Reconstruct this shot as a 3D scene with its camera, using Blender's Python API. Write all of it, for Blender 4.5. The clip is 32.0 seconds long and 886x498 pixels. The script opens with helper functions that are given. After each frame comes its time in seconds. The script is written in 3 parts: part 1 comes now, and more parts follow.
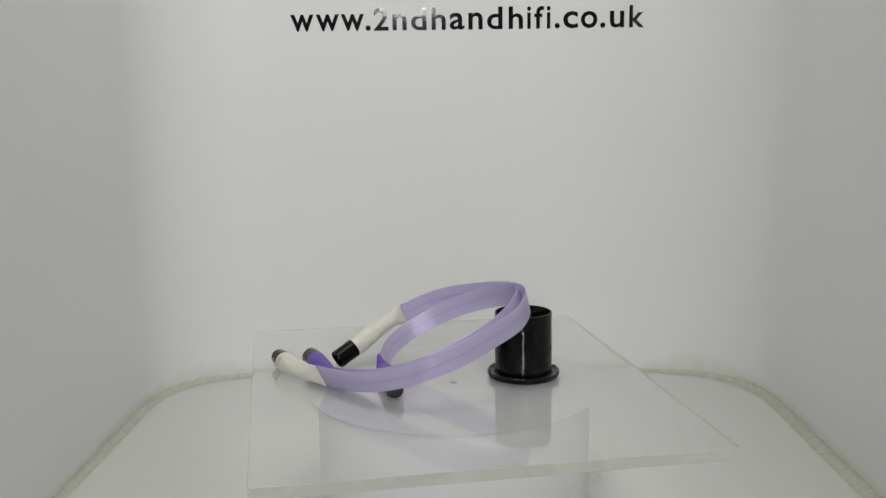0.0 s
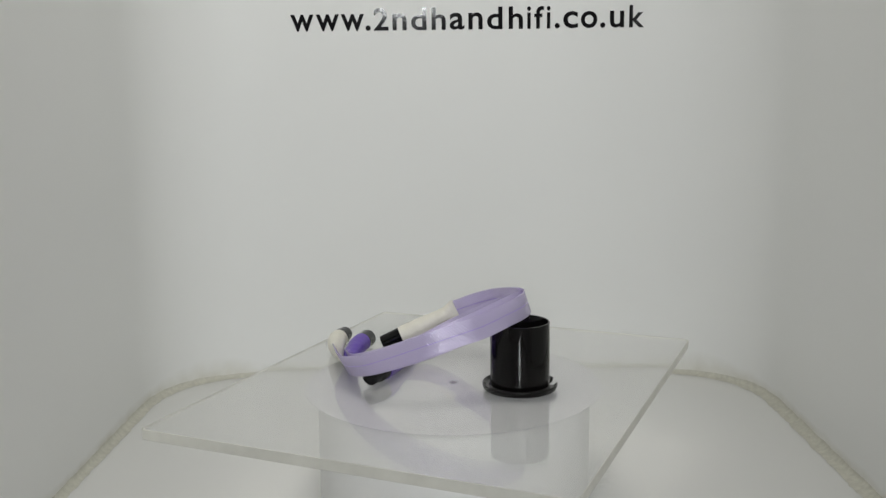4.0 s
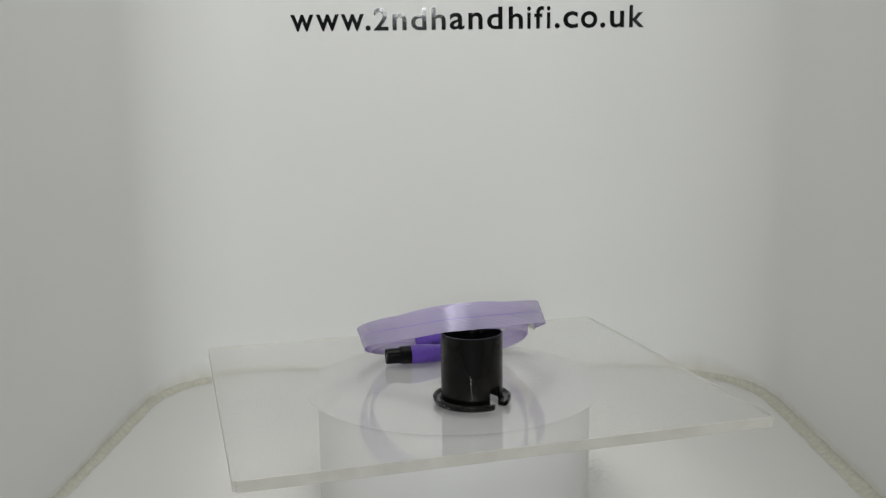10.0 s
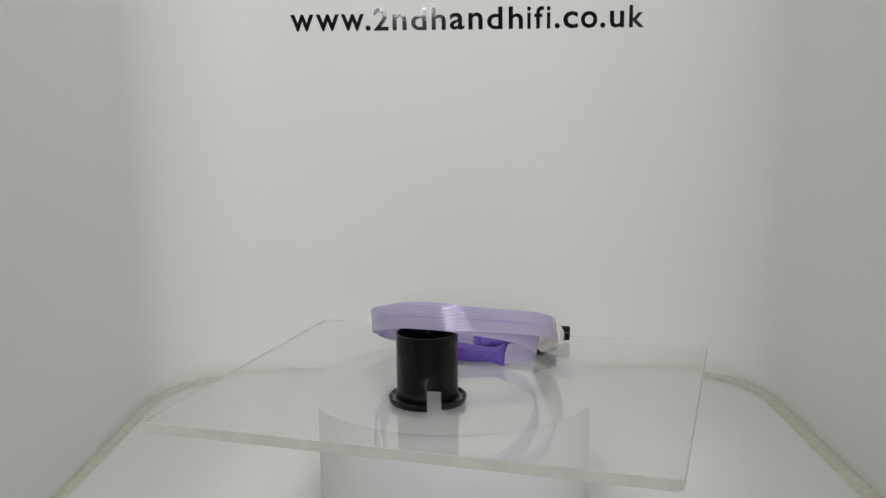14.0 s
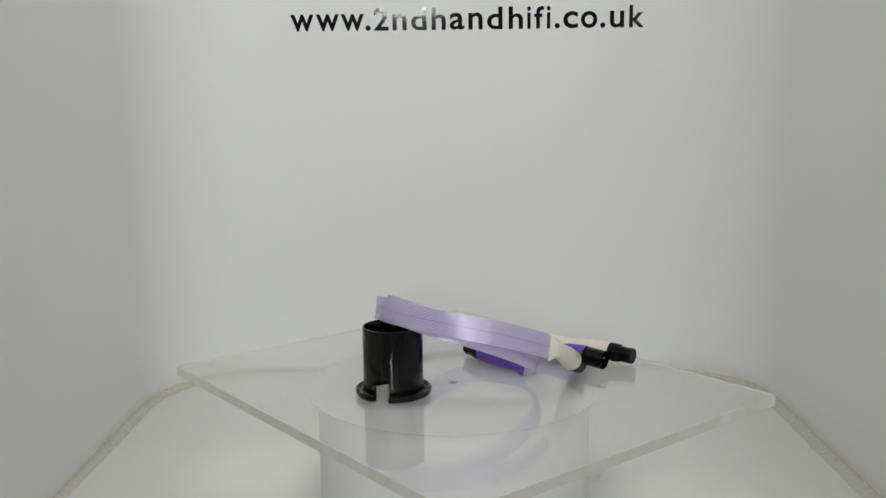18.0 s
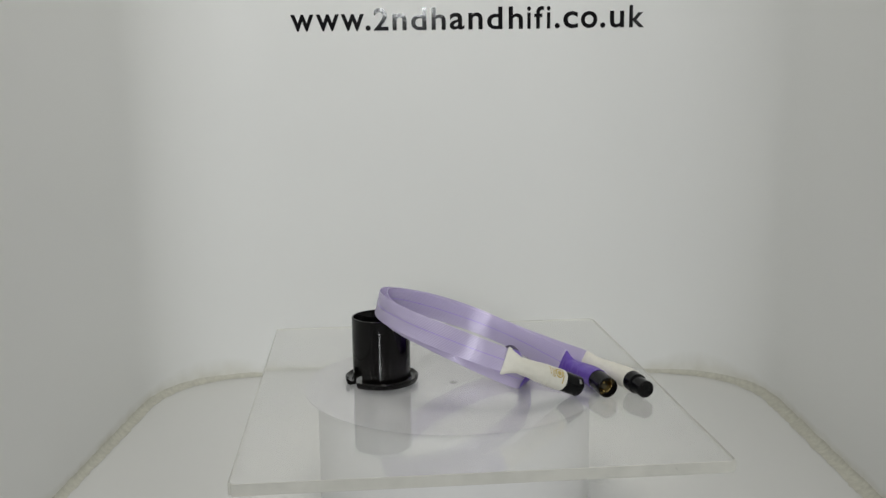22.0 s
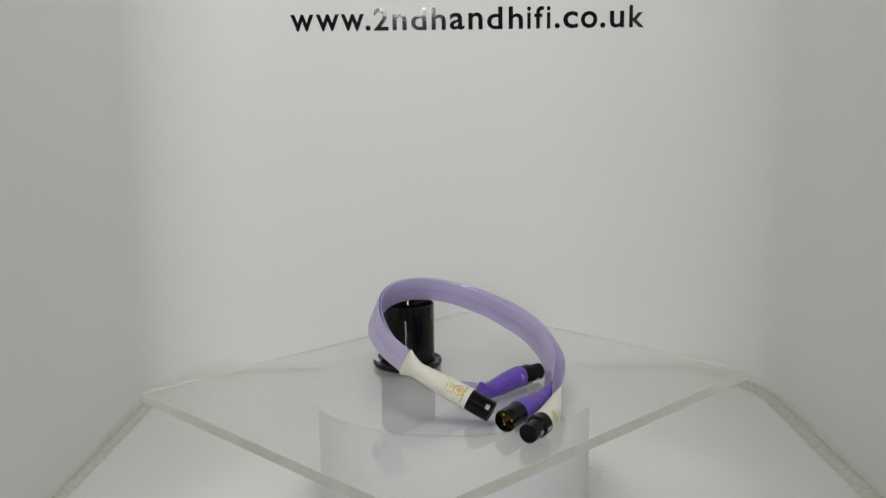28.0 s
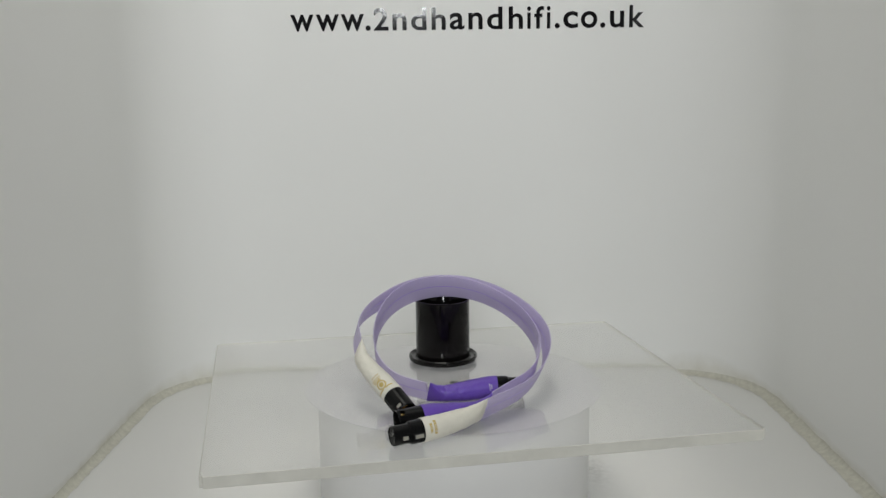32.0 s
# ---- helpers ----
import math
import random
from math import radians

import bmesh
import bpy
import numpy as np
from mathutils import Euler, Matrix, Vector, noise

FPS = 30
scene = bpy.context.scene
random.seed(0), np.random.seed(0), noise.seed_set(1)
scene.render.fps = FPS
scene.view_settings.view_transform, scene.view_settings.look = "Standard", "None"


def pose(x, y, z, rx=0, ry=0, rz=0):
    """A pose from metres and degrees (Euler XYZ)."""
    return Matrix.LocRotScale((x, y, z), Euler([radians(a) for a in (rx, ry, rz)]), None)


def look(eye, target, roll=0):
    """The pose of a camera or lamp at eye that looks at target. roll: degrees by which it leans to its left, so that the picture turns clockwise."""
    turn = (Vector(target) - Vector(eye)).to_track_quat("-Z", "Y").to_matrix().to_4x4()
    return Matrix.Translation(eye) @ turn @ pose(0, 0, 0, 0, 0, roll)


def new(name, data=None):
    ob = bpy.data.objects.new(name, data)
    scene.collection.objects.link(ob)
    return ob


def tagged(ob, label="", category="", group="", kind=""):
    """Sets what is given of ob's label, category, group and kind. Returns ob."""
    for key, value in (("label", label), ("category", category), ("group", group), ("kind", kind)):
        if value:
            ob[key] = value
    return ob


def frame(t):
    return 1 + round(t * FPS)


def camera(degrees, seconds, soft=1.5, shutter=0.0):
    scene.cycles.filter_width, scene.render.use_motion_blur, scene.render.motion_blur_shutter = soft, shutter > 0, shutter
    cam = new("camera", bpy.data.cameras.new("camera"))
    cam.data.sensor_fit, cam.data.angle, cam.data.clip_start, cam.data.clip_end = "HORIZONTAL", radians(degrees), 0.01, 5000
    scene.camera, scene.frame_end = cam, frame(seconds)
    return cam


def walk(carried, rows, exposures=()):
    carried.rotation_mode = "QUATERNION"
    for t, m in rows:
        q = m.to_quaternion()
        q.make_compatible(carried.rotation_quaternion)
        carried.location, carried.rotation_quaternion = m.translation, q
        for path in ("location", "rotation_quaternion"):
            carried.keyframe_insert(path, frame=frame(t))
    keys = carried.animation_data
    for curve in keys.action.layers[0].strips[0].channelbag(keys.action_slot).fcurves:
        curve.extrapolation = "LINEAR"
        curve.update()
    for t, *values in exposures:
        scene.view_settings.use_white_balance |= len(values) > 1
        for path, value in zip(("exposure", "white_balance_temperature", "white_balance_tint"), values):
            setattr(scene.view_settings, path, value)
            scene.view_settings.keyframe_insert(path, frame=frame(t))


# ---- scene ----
cam = camera(49.375, 32.0, soft=1.4)
EYE, TARGET = (0.0, -0.90894, 0.28427), (-0.01113, 0.26409, 0.08435)
walk(cam, [(0.0, look(EYE, TARGET, -0.707)), (32.0, look(EYE, TARGET, -0.707))])

# ---- plan: z = 0 is the top of the clear plate, x = y = 0 the turntable's axle ----
SPIN, START = 8.413, -9.42          # degrees a second, clockwise from above; angle at 0 s
FLOOR = -0.1226
LEFT, RIGHT, BACK, FRONT, CEIL = -0.400, 0.4153, 0.420, -0.50, 1.10
CORNER = 0.137
PLATE_T = 0.0095

# ---- light ----
world = bpy.data.worlds.new("world")
scene.world = world
world.use_nodes = True
world.node_tree.nodes["Background"].inputs[0].default_value = (0.75, 0.8, 0.85, 1)
world.node_tree.nodes["Background"].inputs[1].default_value = 0.05


def area_lamp(name, m, sx, sy, watts, colour, spread=180.0):
    data = bpy.data.lights.new(name, "AREA")
    data.shape, data.size, data.size_y, data.energy, data.color = "RECTANGLE", sx, sy, watts, colour
    data.spread = radians(spread)
    ob = new(name, data)
    ob.matrix_world = m
    return ob


area_lamp("ceiling_lamp", look((-0.13, -0.10, CEIL - 0.02), (-0.25, -0.06, 0.0)), 0.46, 0.60, 1.95, (1.0, 0.97, 0.90), 150.0)
area_lamp("front_lamp", look((-0.216, -3.2, 0.803), (0.0, 0.3, 0.05)), 0.28, 0.31, 10.5, (0.96, 0.985, 1.0))
# large soft fill added out of view, to light wall and plate evenly
area_lamp("added_fill_lamp", look((0.35, -3.25, 1.55), (0.0, 0.3, 0.1)), 1.7, 0.9, 33.0, (0.96, 0.985, 1.0))

scene.view_settings.exposure = 0.0

# ---- materials ----


def material(name, colour, rough=0.5, metal=0.0, var=0.06, scale=30.0, bump=0.0, bump_scale=400.0, spec=0.5, **extra):
    """A surface with slow stains and fine grain, at real size."""
    m = bpy.data.materials.new(name)
    m.use_nodes = True
    n, l = m.node_tree.nodes, m.node_tree.links
    b = n["Principled BSDF"]
    b.inputs["Metallic"].default_value = metal
    b.inputs["Specular IOR Level"].default_value = spec
    for key, value in extra.items():
        b.inputs[key.replace("_", " ")].default_value = value
    co = n.new("ShaderNodeTexCoord")
    big, fine = n.new("ShaderNodeTexNoise"), n.new("ShaderNodeTexNoise")
    big.inputs["Scale"].default_value, big.inputs["Detail"].default_value = scale, 4
    fine.inputs["Scale"].default_value, fine.inputs["Detail"].default_value = bump_scale, 3
    l.new(co.outputs["Object"], big.inputs["Vector"])
    l.new(co.outputs["Object"], fine.inputs["Vector"])
    mix = n.new("ShaderNodeMix")
    mix.data_type = "RGBA"
    mix.inputs["A"].default_value = (*[c * (1 - var) for c in colour], 1)
    mix.inputs["B"].default_value = (*[min(1, c * (1 + var)) for c in colour], 1)
    l.new(big.outputs["Fac"], mix.inputs["Factor"])
    l.new(mix.outputs["Result"], b.inputs["Base Color"])
    ramp = n.new("ShaderNodeMapRange")
    ramp.inputs["To Min"].default_value, ramp.inputs["To Max"].default_value = rough * 0.85, min(1, rough * 1.15)
    l.new(fine.outputs["Fac"], ramp.inputs["Value"])
    l.new(ramp.outputs["Result"], b.inputs["Roughness"])
    if bump:
        bm = n.new("ShaderNodeBump")
        bm.inputs["Strength"].default_value, bm.inputs["Distance"].default_value = bump, 0.0005
        l.new(fine.outputs["Fac"], bm.inputs["Height"])
        l.new(bm.outputs["Normal"], b.inputs["Normal"])
    return m


def clear_plastic(name, colour, rough, haze, ior=1.49):
    """Clear plastic with an even share of diffuse grey that lowers contrast seen through it."""
    m = bpy.data.materials.new(name)
    m.use_nodes = True
    n, l = m.node_tree.nodes, m.node_tree.links
    n.remove(n["Principled BSDF"])
    g = n.new("ShaderNodeBsdfGlass")
    g.inputs["Color"].default_value = (*colour, 1)
    g.inputs["IOR"].default_value = ior
    co, no, ra = n.new("ShaderNodeTexCoord"), n.new("ShaderNodeTexNoise"), n.new("ShaderNodeMapRange")
    no.inputs["Scale"].default_value, no.inputs["Detail"].default_value = 45, 5
    ra.inputs["To Min"].default_value, ra.inputs["To Max"].default_value = rough * 0.6, rough * 1.4
    l.new(co.outputs["Object"], no.inputs["Vector"])
    l.new(no.outputs["Fac"], ra.inputs["Value"])
    l.new(ra.outputs["Result"], g.inputs["Roughness"])
    d, mix, hz = n.new("ShaderNodeBsdfDiffuse"), n.new("ShaderNodeMixShader"), n.new("ShaderNodeMapRange")
    d.inputs["Color"].default_value = (0.62, 0.62, 0.605, 1)
    hz.inputs["From Min"].default_value, hz.inputs["From Max"].default_value = 0.3, 0.7
    hz.inputs["To Min"].default_value, hz.inputs["To Max"].default_value = haze * 0.97, haze * 1.03
    l.new(no.outputs["Fac"], hz.inputs["Value"])
    l.new(hz.outputs["Result"], mix.inputs["Fac"])
    l.new(g.outputs["BSDF"], mix.inputs[1])
    l.new(d.outputs["BSDF"], mix.inputs[2])
    l.new(mix.outputs["Shader"], n["Material Output"].inputs["Surface"])
    return m


def mottled_floor():
    """The floor sheet, with one mottled grey patch beside the drum."""
    m = material("white_floor_sheet", (0.70, 0.70, 0.68), rough=0.13, var=0.012, scale=6, spec=0.45)
    n, l = m.node_tree.nodes, m.node_tree.links
    b = n["Principled BSDF"]
    co, mp, gr = n.new("ShaderNodeTexCoord"), n.new("ShaderNodeMapping"), n.new("ShaderNodeTexGradient")
    no, ra, mul, mix = n.new("ShaderNodeTexNoise"), n.new("ShaderNodeMapRange"), n.new("ShaderNodeMath"), n.new("ShaderNodeMix")
    mp.vector_type, gr.gradient_type, mul.operation, mix.data_type = "TEXTURE", "QUADRATIC_SPHERE", "MULTIPLY", "RGBA"
    mp.inputs["Location"].default_value, mp.inputs["Scale"].default_value = (0.148, 0.070, FLOOR), (0.032, 0.085, 0.05)
    no.inputs["Scale"].default_value, no.inputs["Detail"].default_value = 160, 6
    ra.inputs["From Min"].default_value, ra.inputs["From Max"].default_value = 0.30, 0.75
    l.new(co.outputs["Object"], mp.inputs["Vector"])
    l.new(mp.outputs["Vector"], gr.inputs["Vector"])
    l.new(co.outputs["Object"], no.inputs["Vector"])
    l.new(no.outputs["Fac"], ra.inputs["Value"])
    l.new(gr.outputs["Fac"], mul.inputs[0])
    l.new(ra.outputs["Result"], mul.inputs[1])
    l.new(b.inputs["Base Color"].links[0].from_socket, mix.inputs["A"])
    mix.inputs["B"].default_value = (0.47, 0.47, 0.455, 1)
    l.new(mul.outputs[0], mix.inputs["Factor"])
    l.new(mix.outputs["Result"], b.inputs["Base Color"])
    return m


WALL = material("white_gloss_sheet", (0.80, 0.805, 0.79), rough=0.40, var=0.012, scale=5, spec=0.22)
FLOORING = mottled_floor()
SEALANT = material("aged_sealant", (0.55, 0.54, 0.465), rough=0.55, var=0.24, scale=170, bump=1.0, bump_scale=220)


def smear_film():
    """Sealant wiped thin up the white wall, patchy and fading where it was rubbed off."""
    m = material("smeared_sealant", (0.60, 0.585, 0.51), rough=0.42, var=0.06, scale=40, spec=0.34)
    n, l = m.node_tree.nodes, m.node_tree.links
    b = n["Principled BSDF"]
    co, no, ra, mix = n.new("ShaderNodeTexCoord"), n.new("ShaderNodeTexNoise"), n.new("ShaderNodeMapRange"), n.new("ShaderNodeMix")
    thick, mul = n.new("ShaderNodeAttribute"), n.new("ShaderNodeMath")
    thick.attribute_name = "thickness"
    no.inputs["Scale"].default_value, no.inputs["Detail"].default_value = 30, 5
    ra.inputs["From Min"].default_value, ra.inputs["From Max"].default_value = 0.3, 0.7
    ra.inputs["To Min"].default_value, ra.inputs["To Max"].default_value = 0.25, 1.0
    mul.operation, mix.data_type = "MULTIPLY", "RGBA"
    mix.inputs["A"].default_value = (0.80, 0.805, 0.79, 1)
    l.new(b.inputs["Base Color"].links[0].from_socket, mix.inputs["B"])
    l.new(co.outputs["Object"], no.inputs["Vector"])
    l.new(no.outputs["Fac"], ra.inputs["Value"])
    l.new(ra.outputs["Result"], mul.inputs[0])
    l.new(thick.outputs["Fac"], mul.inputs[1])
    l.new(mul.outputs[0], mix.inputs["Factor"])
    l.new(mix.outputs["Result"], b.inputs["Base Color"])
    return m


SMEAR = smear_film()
ROOM = material("grey_room_paint", (0.36, 0.355, 0.345), rough=0.7, var=0.05, scale=3)
DRUM = material("matt_white_drum", (0.68, 0.68, 0.67), rough=0.5, var=0.03, scale=30, bump=0.05)
DISC = material("white_disc", (0.53, 0.53, 0.55), rough=0.35, var=0.015, scale=20)
SCREW = material("dark_screw", (0.018, 0.018, 0.018), rough=0.4)
VINYL = material("black_gloss_vinyl", (0.008, 0.0075, 0.009), rough=0.06, var=0.1, bump=0.06, bump_scale=150, spec=0.45)
ACRYLIC = clear_plastic("clear_acrylic", (0.99, 0.99, 0.985), 0.002, 0.13)


def sawn_edge():
    """Sawn acrylic: a clear cut with fine saw lines; patchy pale colour stands in for light through it."""
    m = bpy.data.materials.new("sawn_acrylic_edge")
    m.use_nodes = True
    n, l = m.node_tree.nodes, m.node_tree.links
    d = n["Principled BSDF"]
    d.inputs["Base Color"].default_value, d.inputs["Roughness"].default_value = (0.69, 0.68, 0.62, 1), 0.25
    g, mix = n.new("ShaderNodeBsdfGlass"), n.new("ShaderNodeMixShader")
    g.inputs["Color"].default_value, g.inputs["IOR"].default_value = (0.97, 0.97, 0.93, 1), 1.49
    co, mp, no, saw = n.new("ShaderNodeTexCoord"), n.new("ShaderNodeMapping"), n.new("ShaderNodeTexNoise"), n.new("ShaderNodeTexNoise")
    ra, pale_share, bp = n.new("ShaderNodeMapRange"), n.new("ShaderNodeMapRange"), n.new("ShaderNodeBump")
    mp.inputs["Scale"].default_value = (1.0, 1.0, 0.12)
    no.inputs["Scale"].default_value, no.inputs["Detail"].default_value = 38, 5
    saw.inputs["Scale"].default_value, saw.inputs["Detail"].default_value = 520, 3
    for a, lo, hi in ((ra, 0.02, 0.10), (pale_share, 0.84, 0.95)):
        a.inputs["From Min"].default_value, a.inputs["From Max"].default_value = 0.36, 0.66
        a.inputs["To Min"].default_value, a.inputs["To Max"].default_value = lo, hi
        l.new(no.outputs["Fac"], a.inputs["Value"])
    bp.inputs["Strength"].default_value, bp.inputs["Distance"].default_value = 0.10, 0.0006
    l.new(co.outputs["Object"], no.inputs["Vector"])
    l.new(co.outputs["Object"], mp.inputs["Vector"])
    l.new(mp.outputs["Vector"], saw.inputs["Vector"])
    l.new(saw.outputs["Fac"], bp.inputs["Height"])
    l.new(bp.outputs["Normal"], g.inputs["Normal"])
    l.new(ra.outputs["Result"], g.inputs["Roughness"])
    l.new(pale_share.outputs["Result"], mix.inputs["Fac"])
    l.new(g.outputs["BSDF"], mix.inputs[1])
    l.new(d.outputs["BSDF"], mix.inputs[2])
    l.new(mix.outputs["Shader"], n["Material Output"].inputs["Surface"])
    return m


SAWN = sawn_edge()
BLACK = material("black_moulded_plastic", (0.0035, 0.0030, 0.0030), rough=0.08, var=0.15, scale=60, spec=0.27)
SHELL = material("black_connector_shell", (0.004, 0.004, 0.0045), rough=0.16, spec=0.18, var=0.15, scale=80, bump=0.1, bump_scale=1500)
INSERT = material("black_insert", (0.010, 0.010, 0.010), rough=0.5)
GOLD = material("gold_plating", (0.85, 0.62, 0.22), rough=0.22, metal=1.0, var=0.05)
PRINT = material("gold_print", (0.62, 0.47, 0.15), rough=0.35, metal=0.4, var=0.15, scale=200)
SILVER = material("nickel_latch", (0.62, 0.60, 0.55), rough=0.3, metal=1.0)
IVORY = material("ivory_heat_shrink", (0.80, 0.775, 0.68), rough=0.42, var=0.08, scale=110, bump=1.0, bump_scale=420)
PURPLE = material("purple_heat_shrink", (0.135, 0.064, 0.44), rough=0.38, var=0.12, scale=110, bump=0.8, bump_scale=420)


def ribbon_plastic():
    """Clear lavender plastic over fine bright cores; the grooves between them let light through."""
    m = material("lavender_flat_cable", (0.87, 0.815, 0.98), rough=0.22, spec=0.8, var=0.04, scale=40)
    n, l = m.node_tree.nodes, m.node_tree.links
    b, out = n["Principled BSDF"], n["Material Output"]
    b.inputs["Coat Weight"].default_value, b.inputs["Coat Roughness"].default_value, b.inputs["Coat IOR"].default_value = 1.0, 0.14, 1.6
    core = n.new("ShaderNodeAttribute")
    core.attribute_name = "core"
    # each core runs a little wavy on its own, over slow waves of the whole ribbon
    lie, wave, slow, add, bump = n.new("ShaderNodeAttribute"), n.new("ShaderNodeTexNoise"), n.new("ShaderNodeTexNoise"), n.new("ShaderNodeMath"), n.new("ShaderNodeBump")
    co = n.new("ShaderNodeTexCoord")
    lie.attribute_name, add.operation = "lie", "ADD"
    wave.inputs["Scale"].default_value, wave.inputs["Detail"].default_value = 1.0, 1
    slow.inputs["Scale"].default_value, slow.inputs["Detail"].default_value = 45, 1
    bump.inputs["Strength"].default_value, bump.inputs["Distance"].default_value = 0.5, 0.0010
    l.new(lie.outputs["Vector"], wave.inputs["Vector"])
    l.new(co.outputs["Object"], slow.inputs["Vector"])
    l.new(wave.outputs["Fac"], add.inputs[0])
    l.new(slow.outputs["Fac"], add.inputs[1])
    l.new(add.outputs[0], bump.inputs["Height"])
    l.new(bump.outputs["Normal"], b.inputs["Normal"])
    l.new(bump.outputs["Normal"], b.inputs["Coat Normal"])
    metal, clear, tint = n.new("ShaderNodeMapRange"), n.new("ShaderNodeMapRange"), n.new("ShaderNodeMix")
    tint.data_type = "RGBA"
    for a, lo, hi in ((metal, 0.12, 0.34), (clear, 0.30, 0.20)):
        a.inputs["From Min"].default_value, a.inputs["From Max"].default_value = 0.35, 0.9
        a.inputs["To Min"].default_value, a.inputs["To Max"].default_value = lo, hi
        l.new(core.outputs["Fac"], a.inputs["Value"])
    l.new(metal.outputs["Result"], b.inputs["Metallic"])
    tint.inputs["A"].default_value = (0.80, 0.73, 0.955, 1)
    l.new(b.inputs["Base Color"].links[0].from_socket, tint.inputs["B"])
    l.new(core.outputs["Fac"], tint.inputs["Factor"])
    l.new(tint.outputs["Result"], b.inputs["Base Color"])
    t = n.new("ShaderNodeBsdfTranslucent")
    t.inputs["Color"].default_value = (0.80, 0.73, 0.96, 1)
    g, mix, mix2 = n.new("ShaderNodeBsdfTransparent"), n.new("ShaderNodeMixShader"), n.new("ShaderNodeMixShader")
    g.inputs["Color"].default_value = (0.86, 0.80, 0.98, 1)
    mix.inputs["Fac"].default_value = 0.30
    l.new(clear.outputs["Result"], mix2.inputs["Fac"])
    l.new(b.outputs["BSDF"], mix.inputs[1])
    l.new(t.outputs["BSDF"], mix.inputs[2])
    l.new(mix.outputs["Shader"], mix2.inputs[1])
    l.new(g.outputs["BSDF"], mix2.inputs[2])
    l.new(mix2.outputs["Shader"], out.inputs["Surface"])
    return m


PALE = material("pale_print", (0.55, 0.52, 0.60), rough=0.4)
LAVENDER = ribbon_plastic()
FOLD = material("violet_centre_strip", (0.34, 0.25, 0.62), rough=0.35)

# ---- mesh helpers ----


def mesh_from(name, verts, faces, mats, index=None, smooth=False):
    me = bpy.data.meshes.new(name)
    me.from_pydata([tuple(v) for v in verts], [], faces)
    for m in mats if isinstance(mats, (list, tuple)) else [mats]:
        me.materials.append(m)
    if index:
        me.polygons.foreach_set("material_index", index)
    me.update()
    bm = bmesh.new()
    bm.from_mesh(me)
    bmesh.ops.recalc_face_normals(bm, faces=bm.faces)
    for e in bm.edges:
        e.smooth = len(e.link_faces) == 2 and e.calc_face_angle(0) < radians(32)
    for f in bm.faces:
        f.smooth = smooth
    bm.to_mesh(me)
    bm.free()
    return me


def part(name, me, parent, label=""):
    """One mesh object under a thing or a part."""
    ob = new(name, me)
    ob.parent = parent
    return tagged(ob, label) if label else ob


def lathe(name, profile, mats, n=64, index=None):
    """A surface turned about z from (radius, z) pairs; a radius of 0 closes it."""
    verts, faces, idx, rings = [], [], [], []
    for r, z in profile:
        if r < 1e-7:
            rings.append([len(verts)] * n)
            verts.append((0, 0, z))
        else:
            rings.append(list(range(len(verts), len(verts) + n)))
            verts += [(r * math.cos(2 * math.pi * k / n), r * math.sin(2 * math.pi * k / n), z) for k in range(n)]
    for j in range(len(rings) - 1):
        a, b = rings[j], rings[j + 1]
        for k in range(n):
            q = [a[k], a[(k + 1) % n], b[(k + 1) % n], b[k]]
            q = list(dict.fromkeys(q))
            if len(q) > 2:
                faces.append(q)
                idx.append(index[j] if index else 0)
    return mesh_from(name, verts, faces, mats, idx, smooth=True)


def box_mesh(name, x0, x1, y0, y1, z0, z1, mat, bevel=0.0):
    bm = bmesh.new()
    bmesh.ops.create_cube(bm, size=1)
    for v in bm.verts:
        v.co = Vector((x0 + (v.co.x + 0.5) * (x1 - x0), y0 + (v.co.y + 0.5) * (y1 - y0), z0 + (v.co.z + 0.5) * (z1 - z0)))
    if bevel:
        bmesh.ops.bevel(bm, geom=list(bm.edges), offset=bevel, segments=2, affect="EDGES", profile=0.6)
    me = bpy.data.meshes.new(name)
    bm.to_mesh(me)
    bm.free()
    me.materials.append(mat)
    return me


def spline(ctrl, n):
    """n points of a smooth curve through the control rows (any width), evenly by row."""
    c = np.array(ctrl, float)
    c = np.vstack([2 * c[0] - c[1], c, 2 * c[-1] - c[-2]])
    m = len(c) - 3
    out = []
    for i in range(n):
        s = i / (n - 1) * m
        k = min(int(s), m - 1)
        t = s - k
        p0, p1, p2, p3 = c[k:k + 4]
        out.append(0.5 * (2 * p1 + (p2 - p0) * t + (2 * p0 - 5 * p1 + 4 * p2 - p3) * t * t + (3 * p1 - p0 - 3 * p2 + p3) * t ** 3))
    return np.array(out)


# ---- the booth ----


def outline(out=0.0, n=28):
    """The booth's inner line seen from above: a U whose sheet eases into its two back bends."""
    ease = [radians(90) * (3 * u * u - 2 * u ** 3) for u in ((k + 0.5) / n for k in range(n))]
    run = np.concatenate([[[0, 0]], np.cumsum([(-math.sin(a), math.cos(a)) for a in ease], axis=0)])
    span = run[-1][1]
    reach = CORNER * 1.263            # as deep at the bend's middle as a plain arc
    pts = [(RIGHT + out, FRONT)]
    normals = [0.0] + [(ease[k] + ease[k + 1]) / 2 for k in range(n - 1)] + [radians(90)]
    right = [(RIGHT + p[0] / span * reach + out * math.cos(a), BACK - reach + p[1] / span * reach + out * math.sin(a)) for p, a in zip(run, normals)]
    left = [(LEFT + RIGHT - x, y) for x, y in reversed(right)]
    return pts + right + left + [(LEFT - out, FRONT)]


